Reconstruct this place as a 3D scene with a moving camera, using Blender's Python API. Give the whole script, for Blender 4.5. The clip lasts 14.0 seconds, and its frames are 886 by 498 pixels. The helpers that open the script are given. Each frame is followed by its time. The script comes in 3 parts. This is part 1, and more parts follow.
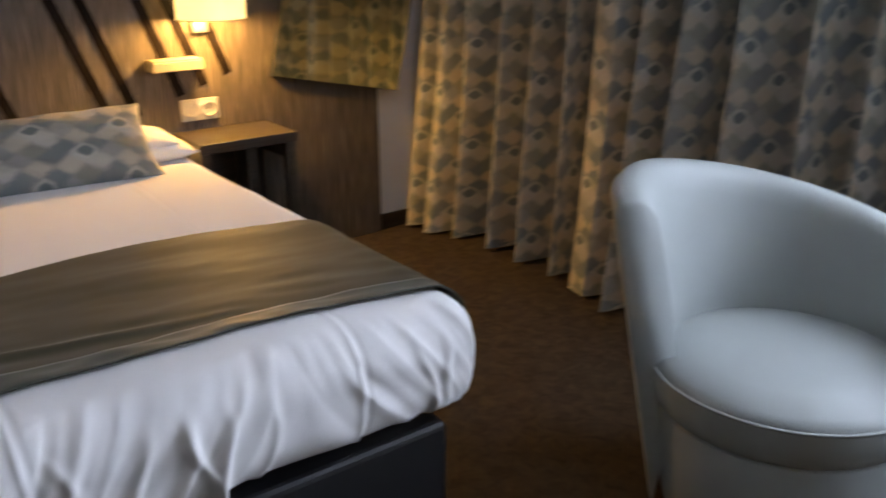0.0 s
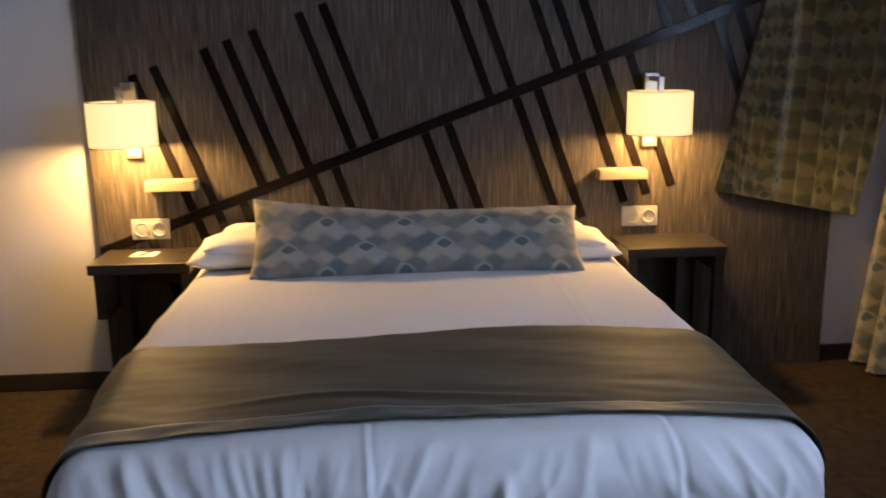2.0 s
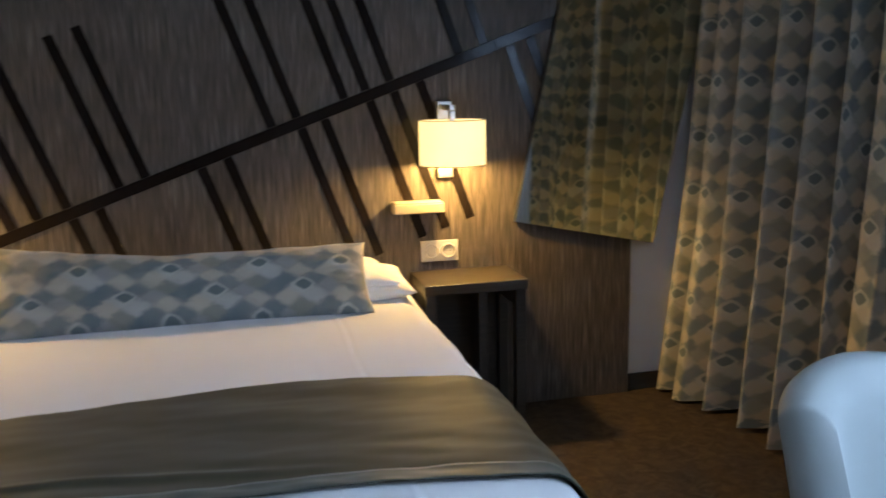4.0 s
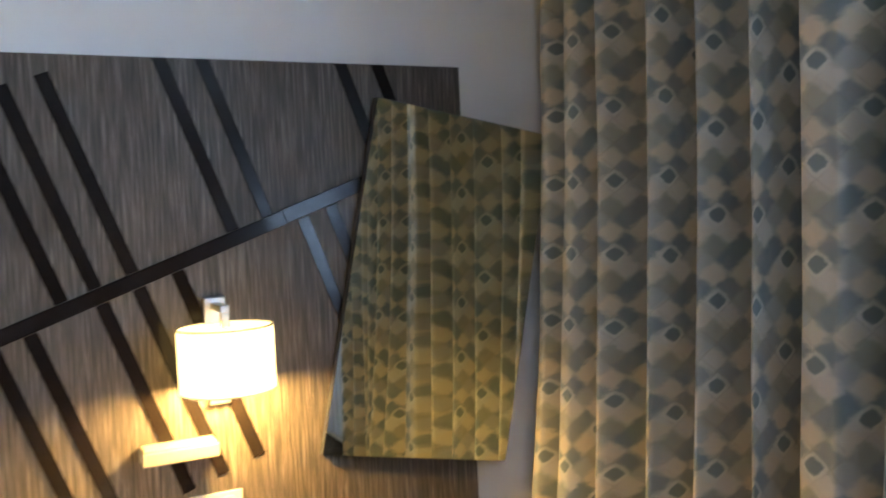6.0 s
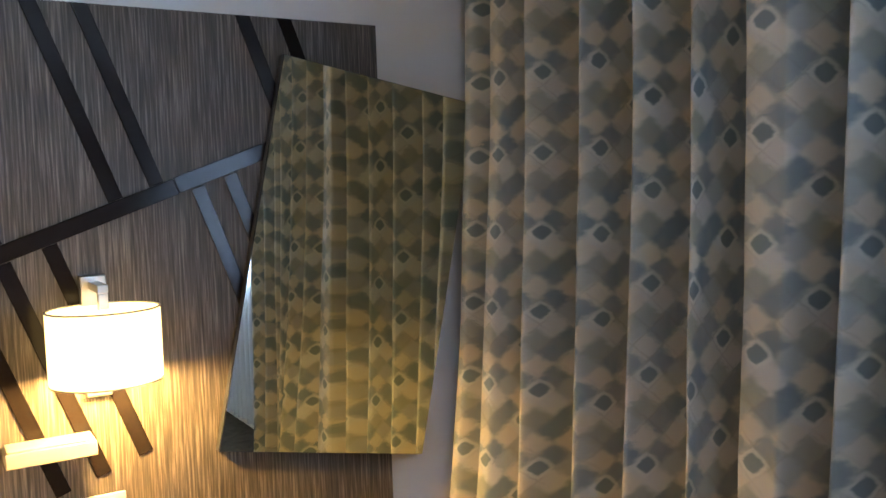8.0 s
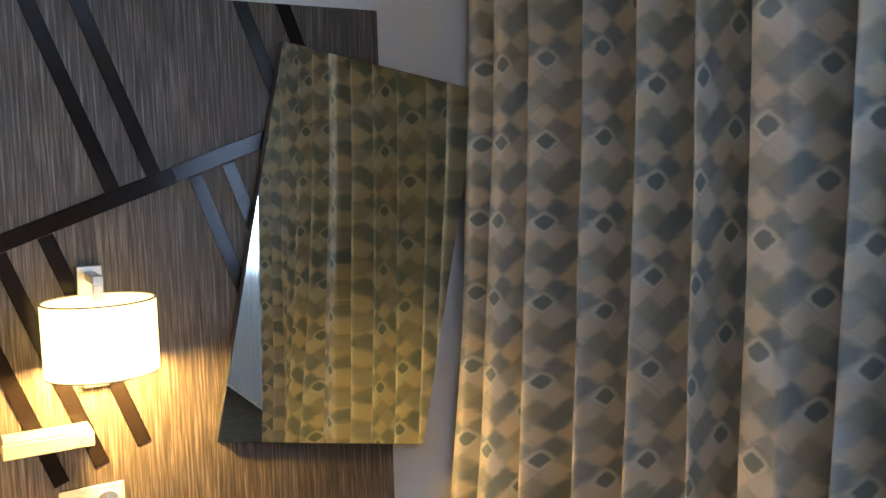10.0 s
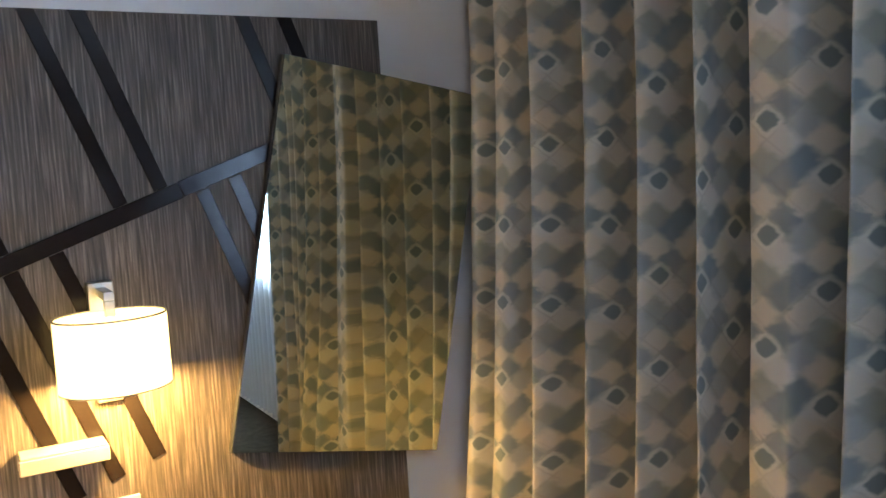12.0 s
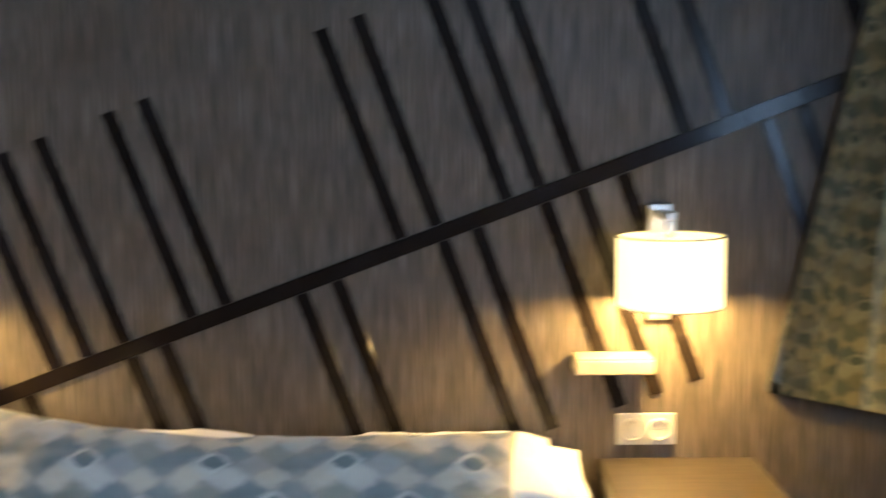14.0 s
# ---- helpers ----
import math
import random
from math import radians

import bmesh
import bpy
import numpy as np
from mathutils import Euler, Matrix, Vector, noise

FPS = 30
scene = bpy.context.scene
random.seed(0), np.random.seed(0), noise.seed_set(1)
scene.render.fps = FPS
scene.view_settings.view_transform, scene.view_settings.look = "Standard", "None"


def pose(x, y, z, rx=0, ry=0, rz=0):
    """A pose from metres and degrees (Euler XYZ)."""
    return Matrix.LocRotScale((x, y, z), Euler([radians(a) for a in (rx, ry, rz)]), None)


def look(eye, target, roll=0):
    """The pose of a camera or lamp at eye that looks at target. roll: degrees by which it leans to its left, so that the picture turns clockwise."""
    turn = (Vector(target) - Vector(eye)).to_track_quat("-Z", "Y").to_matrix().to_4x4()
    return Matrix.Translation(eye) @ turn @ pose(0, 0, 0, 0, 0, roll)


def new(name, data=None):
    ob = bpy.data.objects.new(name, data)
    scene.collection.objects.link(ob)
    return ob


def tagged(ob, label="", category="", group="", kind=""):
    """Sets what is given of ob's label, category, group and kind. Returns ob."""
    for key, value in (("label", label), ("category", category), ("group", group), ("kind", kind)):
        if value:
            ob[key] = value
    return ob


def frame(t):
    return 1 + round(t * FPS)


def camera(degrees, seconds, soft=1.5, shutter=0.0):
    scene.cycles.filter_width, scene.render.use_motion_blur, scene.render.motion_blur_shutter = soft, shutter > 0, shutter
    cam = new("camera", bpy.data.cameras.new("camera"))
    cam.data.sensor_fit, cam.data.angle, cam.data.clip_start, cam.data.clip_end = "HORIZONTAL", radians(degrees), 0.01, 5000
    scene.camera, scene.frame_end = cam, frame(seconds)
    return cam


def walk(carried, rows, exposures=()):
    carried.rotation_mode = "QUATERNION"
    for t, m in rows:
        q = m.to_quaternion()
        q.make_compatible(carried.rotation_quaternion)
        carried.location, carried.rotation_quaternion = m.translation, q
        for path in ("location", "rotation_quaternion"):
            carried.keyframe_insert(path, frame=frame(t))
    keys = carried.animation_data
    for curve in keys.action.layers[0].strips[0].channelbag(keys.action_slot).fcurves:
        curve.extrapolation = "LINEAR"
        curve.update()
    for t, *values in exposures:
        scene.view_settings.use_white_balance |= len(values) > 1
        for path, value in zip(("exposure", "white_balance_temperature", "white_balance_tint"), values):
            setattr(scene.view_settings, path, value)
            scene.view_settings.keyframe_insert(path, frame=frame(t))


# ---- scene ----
cam = camera(54.6, 14.0, 1.5, 0.5)


PATH = [
    (0, (-0.208, -3.314, 1.353), (0.915, -1.812, 0.66), -0.3),
    (0.5, (-0.066, -3.317, 1.364), (0.675, -1.593, 0.671), -3.0),
    (1, (0.044, -3.382, 1.355), (0.381, -1.497, 0.777), -0.6),
    (1.5, (0.062, -3.495, 1.358), (0.235, -1.56, 0.885), -1.5),
    (2, (0.006, -3.546, 1.377), (0.122, -1.599, 0.936), -1.0),
    (2.2, (0.048, -3.576, 1.375), (0.114, -1.616, 0.979), -1.0),
    (4.3, (0.281, -3.211, 1.348), (0.867, -1.335, 0.978), -3.0),
    (4.5, (0.281, -3.102, 1.365), (0.950, -1.250, 1.011), -4.4),
    (5, (0.337, -2.777, 1.431), (1.083, -0.945, 1.134), -4.4),
    (5.5, (0.499, -2.596, 1.485), (1.289, -0.765, 1.338), -2.4),
    (6, (0.603, -2.45, 1.504), (1.489, -0.66, 1.413), -2.8),
    (6.5, (0.643, -2.336, 1.52), (1.662, -0.615, 1.533), -1.8),
    (7, (0.677, -2.295, 1.512), (1.739, -0.6, 1.474), -1.7),
    (7.5, (0.712, -2.277, 1.489), (1.758, -0.575, 1.386), -1.7),
    (8, (0.733, -2.268, 1.478), (1.767, -0.562, 1.336), -1.9),
    (10.5, (0.794, -2.261, 1.51), (1.787, -0.535, 1.317), -1.8),
    (11, (0.795, -2.27, 1.502), (1.796, -0.549, 1.306), -2.4),
    (11.5, (0.797, -2.28, 1.506), (1.796, -0.557, 1.324), -3.2),
    (12, (0.797, -2.28, 1.503), (1.77, -0.541, 1.33), -3.6),
    (12.5, (0.776, -2.271, 1.501), (1.645, -0.477, 1.333), -4.0),
    (13, (0.731, -2.25, 1.515), (1.385, -0.369, 1.336), -2.8),
    (13.5, (0.702, -2.251, 1.53), (1.048, -0.296, 1.287), -1.2),
    (14, (0.605, -2.233, 1.436), (0.536, -0.247, 1.209), -1.0),
]
walk(cam, [(t, look(eye, target, roll)) for t, eye, target, roll in PATH],
     [(0, 0.0, 8800, 28), (1, -0.37, 7800, 28), (2.2, -0.58, 7000, 27), (4.4, -0.15, 6800, 15), (5.0, 0.17, 6900, 13), (5.5, 0.9, 6900, 14), (6.5, 0.97, 7000, 18), (11, 1.0, 6950, 20), (12.5, 0.97, 7000, 19), (13.3, 0.75, 6900, 18), (14, 0.62, 6500, 14)])

# ---- world and large lights ----
world = bpy.data.worlds.new("world")
scene.world = world
world.use_nodes = True
wn = world.node_tree.nodes
sky = wn.new("ShaderNodeTexSky")
sky.sky_type, sky.sun_disc = "NISHITA", False
sky.sun_elevation, sky.sun_rotation = radians(18), radians(200)
world.node_tree.links.new(sky.outputs[0], wn["Background"].inputs[0])
wn["Background"].inputs[1].default_value = 0.08


def lamp(name, kind, m, power, color, **more):
    data = bpy.data.lights.new(name, kind)
    data.energy, data.color = power, color
    for key, value in more.items():
        if key == "shape":
            data.shape = value
        elif key == "size":
            data.size = value
        elif key == "size_y":
            data.size_y = value
        elif key == "radius":
            data.shadow_soft_size = value
    ob = new(name, data)
    ob.matrix_world = m
    return ob


# daylight standing in the window opening, outside the sheer curtain
lamp("window_daylight", "AREA", pose(2.62, -3.25, 1.6, 0, 90, 0), 118, (0.47, 0.71, 1.0), shape="RECTANGLE", size=1.25, size_y=1.7)
# bulbs inside the two wall lamps
LAMPS = ((1.083, -0.15, 29.0), (-1.02, -0.15, 43.0))
for lx, ly, power in LAMPS:
    lamp("lamp_bulb", "POINT", pose(lx, ly, 1.077), power, (1.0, 0.65, 0.21), radius=0.03)

# ---- materials ----


class Mat:
    """A node material with a Principled shader and a few shorthands."""

    def __init__(self, name, rough=0.6, metal=0.0, spec=0.5):
        self.m = bpy.data.materials.new(name)
        self.m.use_nodes = True
        self.t = self.m.node_tree
        self.b = self.t.nodes["Principled BSDF"]
        self.b.inputs["Roughness"].default_value = rough
        self.b.inputs["Metallic"].default_value = metal
        self.b.inputs["Specular IOR Level"].default_value = spec

    def node(self, kind, **inputs):
        n = self.t.nodes.new(kind)
        for k, v in inputs.items():
            key = int(k[1:]) if k[0] == "i" and k[1:].isdigit() else k
            if hasattr(v, "is_linked"):
                self.t.links.new(v, n.inputs[key])
            else:
                n.inputs[key].default_value = v
        return n

    def link(self, a, b):
        self.t.links.new(a, b)

    def coords(self, which="Object", scale=(1, 1, 1)):
        c = self.t.nodes.new("ShaderNodeTexCoord")
        mp = self.node("ShaderNodeMapping", Scale=scale)
        self.link(c.outputs[which], mp.inputs["Vector"])
        return mp.outputs[0]

    def noise(self, vec, scale, detail=4, rough=0.6, dist=0.0):
        return self.node("ShaderNodeTexNoise", Vector=vec, Scale=scale, Detail=detail, Roughness=rough, Distortion=dist).outputs["Fac"]

    def ramp(self, fac, *stops):
        n = self.t.nodes.new("ShaderNodeValToRGB")
        self.link(fac, n.inputs[0])
        el = n.color_ramp.elements
        while len(el) < len(stops):
            el.new(0.5)
        for e, (p, c) in zip(el, stops):
            e.position, e.color = p, (*c, 1) if len(c) == 3 else c
        return n.outputs[0]

    def mix(self, fac, a, b, mode="MIX"):
        n = self.t.nodes.new("ShaderNodeMix")
        n.data_type, n.blend_type = "RGBA", mode
        for v, i in ((fac, 0), (a, 6), (b, 7)):
            if hasattr(v, "is_linked"):
                self.link(v, n.inputs[i])
            elif i == 0:
                n.inputs[i].default_value = v
            else:
                n.inputs[i].default_value = (*v, 1)
        return n.outputs[2]

    def math(self, op, a, b=0.0, c=0.0):
        n = self.t.nodes.new("ShaderNodeMath")
        n.operation = op
        for i, v in enumerate((a, b, c)):
            if hasattr(v, "is_linked"):
                self.link(v, n.inputs[i])
            else:
                n.inputs[i].default_value = v
        return n.outputs[0]

    def color(self, c):
        if hasattr(c, "is_linked"):
            self.link(c, self.b.inputs["Base Color"])
        else:
            self.b.inputs["Base Color"].default_value = (*c, 1)
        return self

    def rough(self, fac, lo, hi):
        n = self.node("ShaderNodeMapRange", Value=fac)
        n.inputs["To Min"].default_value, n.inputs["To Max"].default_value = lo, hi
        self.link(n.outputs[0], self.b.inputs["Roughness"])
        return self

    def bump(self, height, strength=0.3, dist=0.002):
        n = self.node("ShaderNodeBump", Height=height, Strength=strength, Distance=dist)
        self.link(n.outputs[0], self.b.inputs["Normal"])
        return self


def mat_plaster(name, base):
    m = Mat(name, 0.85, spec=0.25)
    v = m.coords()
    big, fine = m.noise(v, 1.3, 3), m.noise(v, 140, 3)
    lo = tuple(c * 0.93 for c in base)
    m.color(m.mix(m.math("MULTIPLY", big, 0.8), base, lo)).bump(fine, 0.25, 0.0015)
    return m.m


def mat_laminate(name="streaked wood laminate"):
    m = Mat(name, 0.5, spec=0.35)
    v = m.coords("Object", (190, 190, 5.5))
    w = m.coords("Object", (460, 460, 15))
    s, f = m.noise(v, 1.0, 3, 0.55), m.noise(w, 1.0, 2, 0.5)
    big = m.noise(m.coords("Object", (5, 5, 0.8)), 1.0, 3)
    c = m.ramp(s, (0.3, (0.025, 0.0195, 0.015)), (0.5, (0.094, 0.075, 0.059)), (0.68, (0.26, 0.214, 0.168)))
    d = m.ramp(f, (0.3, (0.45, 0.45, 0.45)), (0.7, (1.0, 1.0, 1.0)))
    c = m.mix(0.8, c, d, "MULTIPLY")
    c = m.mix(m.math("MULTIPLY", big, 0.35), c, (0.10, 0.078, 0.06))
    m.color(c).rough(s, 0.42, 0.62).bump(s, 0.3, 0.001)
    return m.m


def mat_dark_wood(name, base, rough=0.32):
    m = Mat(name, rough, spec=0.5)
    v = m.coords("Object", (6, 90, 90))
    s = m.noise(v, 1.0, 4, 0.6)
    big = m.noise(m.coords(), 5.0, 3)
    c = m.ramp(s, (0.3, tuple(c * 0.55 for c in base)), (0.75, tuple(c * 1.35 for c in base)))
    m.color(m.mix(m.math("MULTIPLY", big, 0.3), c, base)).rough(big, rough - 0.05, rough + 0.15).bump(s, 0.12, 0.0006)
    return m.m


def mat_bar():
    m = Mat("dark strip", 0.2, spec=0.17)
    v = m.coords()
    n = m.noise(v, 9, 3)
    m.color(m.mix(n, (0.007, 0.005, 0.0045), (0.014, 0.010, 0.008))).rough(n, 0.11, 0.2).bump(m.noise(v, 260, 2), 0.06, 0.0005)
    return m.m


def mat_carpet():
    m = Mat("brown carpet", 0.97, spec=0.1)
    v = m.coords()
    fine, mid, big = m.noise(v, 420, 3, 0.7), m.noise(v, 19, 5, 0.68, 0.8), m.noise(v, 4.5, 4, 0.6)
    c = m.ramp(mid, (0.3, (0.042, 0.031, 0.021)), (0.72, (0.125, 0.09, 0.06)))
    c = m.mix(m.math("MULTIPLY", big, 0.6), c, (0.05, 0.037, 0.026))
    c = m.mix(0.65, c, m.ramp(fine, (0.25, (0.4, 0.4, 0.4)), (0.75, (1.35, 1.3, 1.25))), "MULTIPLY")
    m.color(c).bump(m.mix(0.5, fine, mid), 0.9, 0.006)
    return m.m


def mat_cloth(name, base, dark, weave=900, rough=0.9, sheen=0.2, bump=0.3):
    m = Mat(name, rough, spec=0.2)
    v = m.coords()
    n, w = m.noise(v, 6, 4), m.noise(v, weave, 2)
    m.color(m.mix(n, base, dark)).bump(w, bump, 0.0008)
    m.b.inputs["Sheen Weight"].default_value = sheen
    return m.m


def mat_leatherette(name, base, rough=0.45, scale=350):
    m = Mat(name, rough, spec=0.4)
    v = m.coords()
    n = m.noise(v, 5, 3)
    cells = m.node("ShaderNodeTexVoronoi", Vector=v, Scale=scale).outputs["Distance"]
    m.color(m.mix(m.math("MULTIPLY", n, 0.5), base, tuple(c * 0.85 for c in base))).rough(n, rough - 0.06, rough + 0.1)
    m.bump(cells, 0.12, 0.0008)
    return m.m


def mat_ikat(name="diamond pattern curtain fabric", tone=1.6, half_u=0.13, half_v=0.112):
    """Blurred lozenge fabric; UV is in metres of cloth."""
    m = Mat(name, 0.88, spec=0.15)
    c = m.t.nodes.new("ShaderNodeTexCoord")
    uv = c.outputs["UV"]
    jag = m.node("ShaderNodeTexNoise", Vector=m.node("ShaderNodeMapping", Vector=uv, Scale=(26, 85, 1)).outputs[0], Scale=1.0, Detail=3)
    wob = m.node("ShaderNodeVectorMath", i0=jag.outputs["Color"], i1=(0.5, 0.5, 0.5))
    wob.operation = "SUBTRACT"
    sc = m.node("ShaderNodeVectorMath", i0=wob.outputs[0], i1=(0.036, 0.016, 0))
    sc.operation = "MULTIPLY"
    fuzz = m.node("ShaderNodeTexWhiteNoise", Vector=m.node("ShaderNodeMapping", Vector=uv, Scale=(900, 900, 1)).outputs[0])
    fz = m.node("ShaderNodeVectorMath", i0=fuzz.outputs["Color"], i1=(0.02, 0.014, 0))
    fz.operation = "MULTIPLY"
    soft = m.node("ShaderNodeVectorMath", i0=sc.outputs[0], i1=(0.4, 0.5, 0))
    soft.operation = "MULTIPLY"
    crisp = m.node("ShaderNodeVectorMath", i0=uv, i1=soft.outputs[0])
    sc = m.node("ShaderNodeVectorMath", i0=sc.outputs[0], i1=fz.outputs[0])
    add = m.node("ShaderNodeVectorMath", i0=uv, i1=sc.outputs[0])
    sep = m.node("ShaderNodeSeparateXYZ", Vector=add.outputs[0])
    p = m.math("DIVIDE", sep.outputs[0], 2 * half_u)
    q = m.math("DIVIDE", sep.outputs[1], 2 * half_v)
    a, b = m.math("ADD", p, q), m.math("SUBTRACT", p, q)
    # lozenges: nine to each repeat, each with its own hue
    a2, b2 = m.math("ADD", m.math("MULTIPLY", a, 3.0), 0.5), m.math("ADD", m.math("MULTIPLY", b, 3.0), 0.5)
    ia = m.math("FLOORED_MODULO", m.math("FLOOR", a2), 3.0)
    ib = m.math("FLOORED_MODULO", m.math("FLOOR", b2), 3.0)
    sca = lambda col: tuple(x * tone for x in col)
    beige, blue, green, taupe, pale = (sca(k) for k in ((0.37, 0.325, 0.26), (0.125, 0.152, 0.16), (0.195, 0.20, 0.17), (0.23, 0.235, 0.225), (0.35, 0.335, 0.305)))
    rows = []
    for tri in ((pale, pale, blue), (blue, taupe, beige), (beige, green, blue)):
        rows.append(m.mix(m.math("GREATER_THAN", ib, 1.5), m.mix(m.math("GREATER_THAN", ib, 0.5), tri[0], tri[1]), tri[2]))
    col = m.mix(m.math("GREATER_THAN", ia, 1.5), m.mix(m.math("GREATER_THAN", ia, 0.5), rows[0], rows[1]), rows[2])
    # broad drift between hues, as in a blurred warp print
    drift = m.noise(m.node("ShaderNodeMapping", Vector=uv, Scale=(7, 4, 1)).outputs[0], 1.0, 3)
    col = m.mix(m.ramp(drift, (0.42, (0.0, 0.0, 0.0)), (0.75, (0.5, 0.5, 0.5))), col, sca((0.31, 0.28, 0.235)))
    # small dots with a pale halo at the repeats
    sep = m.node("ShaderNodeSeparateXYZ", Vector=crisp.outputs[0])
    p = m.math("DIVIDE", sep.outputs[0], 2 * half_u)
    q = m.math("DIVIDE", sep.outputs[1], 2 * half_v)
    a, b = m.math("ADD", p, q), m.math("SUBTRACT", p, q)
    a2, b2 = m.math("ADD", m.math("MULTIPLY", a, 3.0), 0.5), m.math("ADD", m.math("MULTIPLY", b, 3.0), 0.5)
    fa = m.math("ABSOLUTE", m.math("SUBTRACT", m.math("FRACT", m.math("ADD", a, 0.5)), 0.5))
    fb = m.math("ABSOLUTE", m.math("SUBTRACT", m.math("FRACT", m.math("ADD", b, 0.5)), 0.5))
    r = m.math("MAXIMUM", fa, fb)
    r = m.math("ADD", m.math("MULTIPLY", r, 0.55), m.math("MULTIPLY", m.math("SQRT", m.math("ADD", m.math("MULTIPLY", fa, fa), m.math("MULTIPLY", fb, fb))), 0.45))
    halo = m.ramp(r, (0.15, (1, 1, 1)), (0.195, (0, 0, 0)))
    dot = m.ramp(r, (0.098, (1, 1, 1)), (0.13, (0, 0, 0)))
    col = m.mix(m.math("MULTIPLY", halo, 0.62), col, sca((0.38, 0.37, 0.33)))
    col = m.mix(m.math("MULTIPLY", dot, 0.85), col, sca((0.075, 0.105, 0.115)))
    # thin broken dark lines along the lozenge edges
    ea = m.math("ABSOLUTE", m.math("SUBTRACT", m.math("FRACT", a2), 0.5))
    eb = m.math("ABSOLUTE", m.math("SUBTRACT", m.math("FRACT", b2), 0.5))
    edge = m.ramp(m.math("MAXIMUM", ea, eb), (0.43, (0, 0, 0)), (0.485, (1, 1, 1)))
    brk = m.ramp(drift, (0.42, (0.0, 0.0, 0.0)), (0.62, (0.25, 0.25, 0.25)))
    col = m.mix(m.math("MULTIPLY", edge, brk), col, sca((0.13, 0.11, 0.085)))
    weave = m.noise(m.node("ShaderNodeMapping", Vector=uv, Scale=(900, 900, 1)).outputs[0], 1.0, 2)
    col = m.mix(0.5, col, m.ramp(weave, (0.3, (0.72, 0.72, 0.72)), (0.7, (1.15, 1.15, 1.15))), "MULTIPLY")
    m.color(col).bump(weave, 0.25, 0.0008)
    m.b.inputs["Sheen Weight"].default_value = 0.15
    return m.m


def mat_plain(name, base, rough, metal=0.0, spec=0.5):
    m = Mat(name, rough, metal, spec)
    n = m.noise(m.coords(), 30, 3)
    m.color(m.mix(m.math("MULTIPLY", n, 0.4), base, tuple(c * 0.9 for c in base))).rough(n, max(rough - 0.04, 0.02), rough + 0.06)
    return m.m


def mat_emit(name, base, glow, strength):
    m = Mat(name, 0.8)
    m.color(base)
    v = m.coords("Object", (1, 1, 1))
    weave = m.noise(v, 300, 2)
    m.link(m.ramp(weave, (0.2, tuple(g * 0.93 for g in glow)), (0.8, glow)), m.b.inputs["Emission Color"])
    m.b.inputs["Emission Strength"].default_value = strength
    return m.m


def mat_sheer():
    m = Mat("white sheer voile", 0.9)
    tr = m.node("ShaderNodeBsdfTranslucent", Color=(0.85, 0.88, 0.92, 1))
    df = m.node("ShaderNodeBsdfDiffuse", Color=(0.8, 0.82, 0.85, 1))
    tp = m.node("ShaderNodeBsdfTransparent", Color=(0.95, 0.97, 1, 1))
    a = m.node("ShaderNodeMixShader", i0=0.45, i1=tr.outputs[0], i2=df.outputs[0])
    w = m.noise(m.coords("UV", (500, 500, 1)), 1.0, 2)
    n = m.node("ShaderNodeMapRange", Value=w)
    n.inputs["To Min"].default_value, n.inputs["To Max"].default_value = 0.35, 0.55
    b = m.node("ShaderNodeMixShader", i0=n.outputs[0], i1=a.outputs[0], i2=tp.outputs[0])
    m.link(b.outputs[0], m.t.nodes["Material Output"].inputs["Surface"])
    return m.m


def mat_glass():
    m = Mat("window glass", 0.0)
    m.b.inputs["Transmission Weight"].default_value = 1.0
    m.b.inputs["IOR"].default_value = 1.45
    return m.m


WALL = mat_plaster("off-white wall paint", (0.80, 0.76, 0.72))
# beige in place of off-white, to weaken bounce from the west side
WALL_DIM = mat_plaster("beige for less bounce", (0.42, 0.39, 0.35))
# dark tone chosen to hold back bounced light from the south
WALL_DARK = mat_plaster("dark brown for less bounce", (0.24, 0.2, 0.165))
CEIL = mat_plaster("white ceiling paint", (0.8, 0.79, 0.77))
LAMINATE = mat_laminate()
BAR = mat_bar()
CARPET = mat_carpet()
DARK = mat_dark_wood("dark stained wood", (0.046, 0.036, 0.027))
SKIRT = mat_dark_wood("dark skirting", (0.028, 0.02, 0.015), 0.45)
LINEN = mat_cloth("white cotton", (0.80, 0.79, 0.78), (0.74, 0.73, 0.73), 700)
SATIN = mat_cloth("olive satin", (0.062, 0.053, 0.029), (0.045, 0.039, 0.022), 600, 0.6, 0.1, 0.1)
# the olive satin's blue-green window sheen is put into this colour
HEM_SHEEN = mat_cloth("satin hem with sheen colour", (0.072, 0.082, 0.068), (0.05, 0.056, 0.044), 600, 0.5, 0.15, 0.1)
IKAT = mat_ikat()
IKAT2 = mat_ikat("diamond pattern cushion fabric", 1.15, 0.14, 0.095)
BASE = mat_leatherette("black leatherette", (0.018, 0.018, 0.02), 0.45)
CHAIR = mat_leatherette("white leatherette", (0.325, 0.36, 0.35), 0.5, 420)
SHADE = mat_emit("lit lamp shade", (0.8, 0.75, 0.6), (1.0, 0.76, 0.3), 1.7)
CREAM = mat_plain("cream lacquer", (0.35, 0.30, 0.22), 0.45)
NICKEL = mat_plain("brushed nickel", (0.62, 0.58, 0.52), 0.3, 1.0)
WHITE = mat_plain("white plastic", (0.47, 0.46, 0.44), 0.35)
BLACK = mat_plain("black plastic", (0.02, 0.02, 0.02), 0.4)
MIRROR = mat_plain("mirror silver", (0.76, 0.81, 0.73), 0.0, 1.0)
EDGE = mat_plain("dark mirror edge", (0.03, 0.03, 0.035), 0.35)
PAPER = mat_plain("white card", (0.8, 0.78, 0.74), 0.7)
SHEER = mat_sheer()
GLASS = mat_glass()
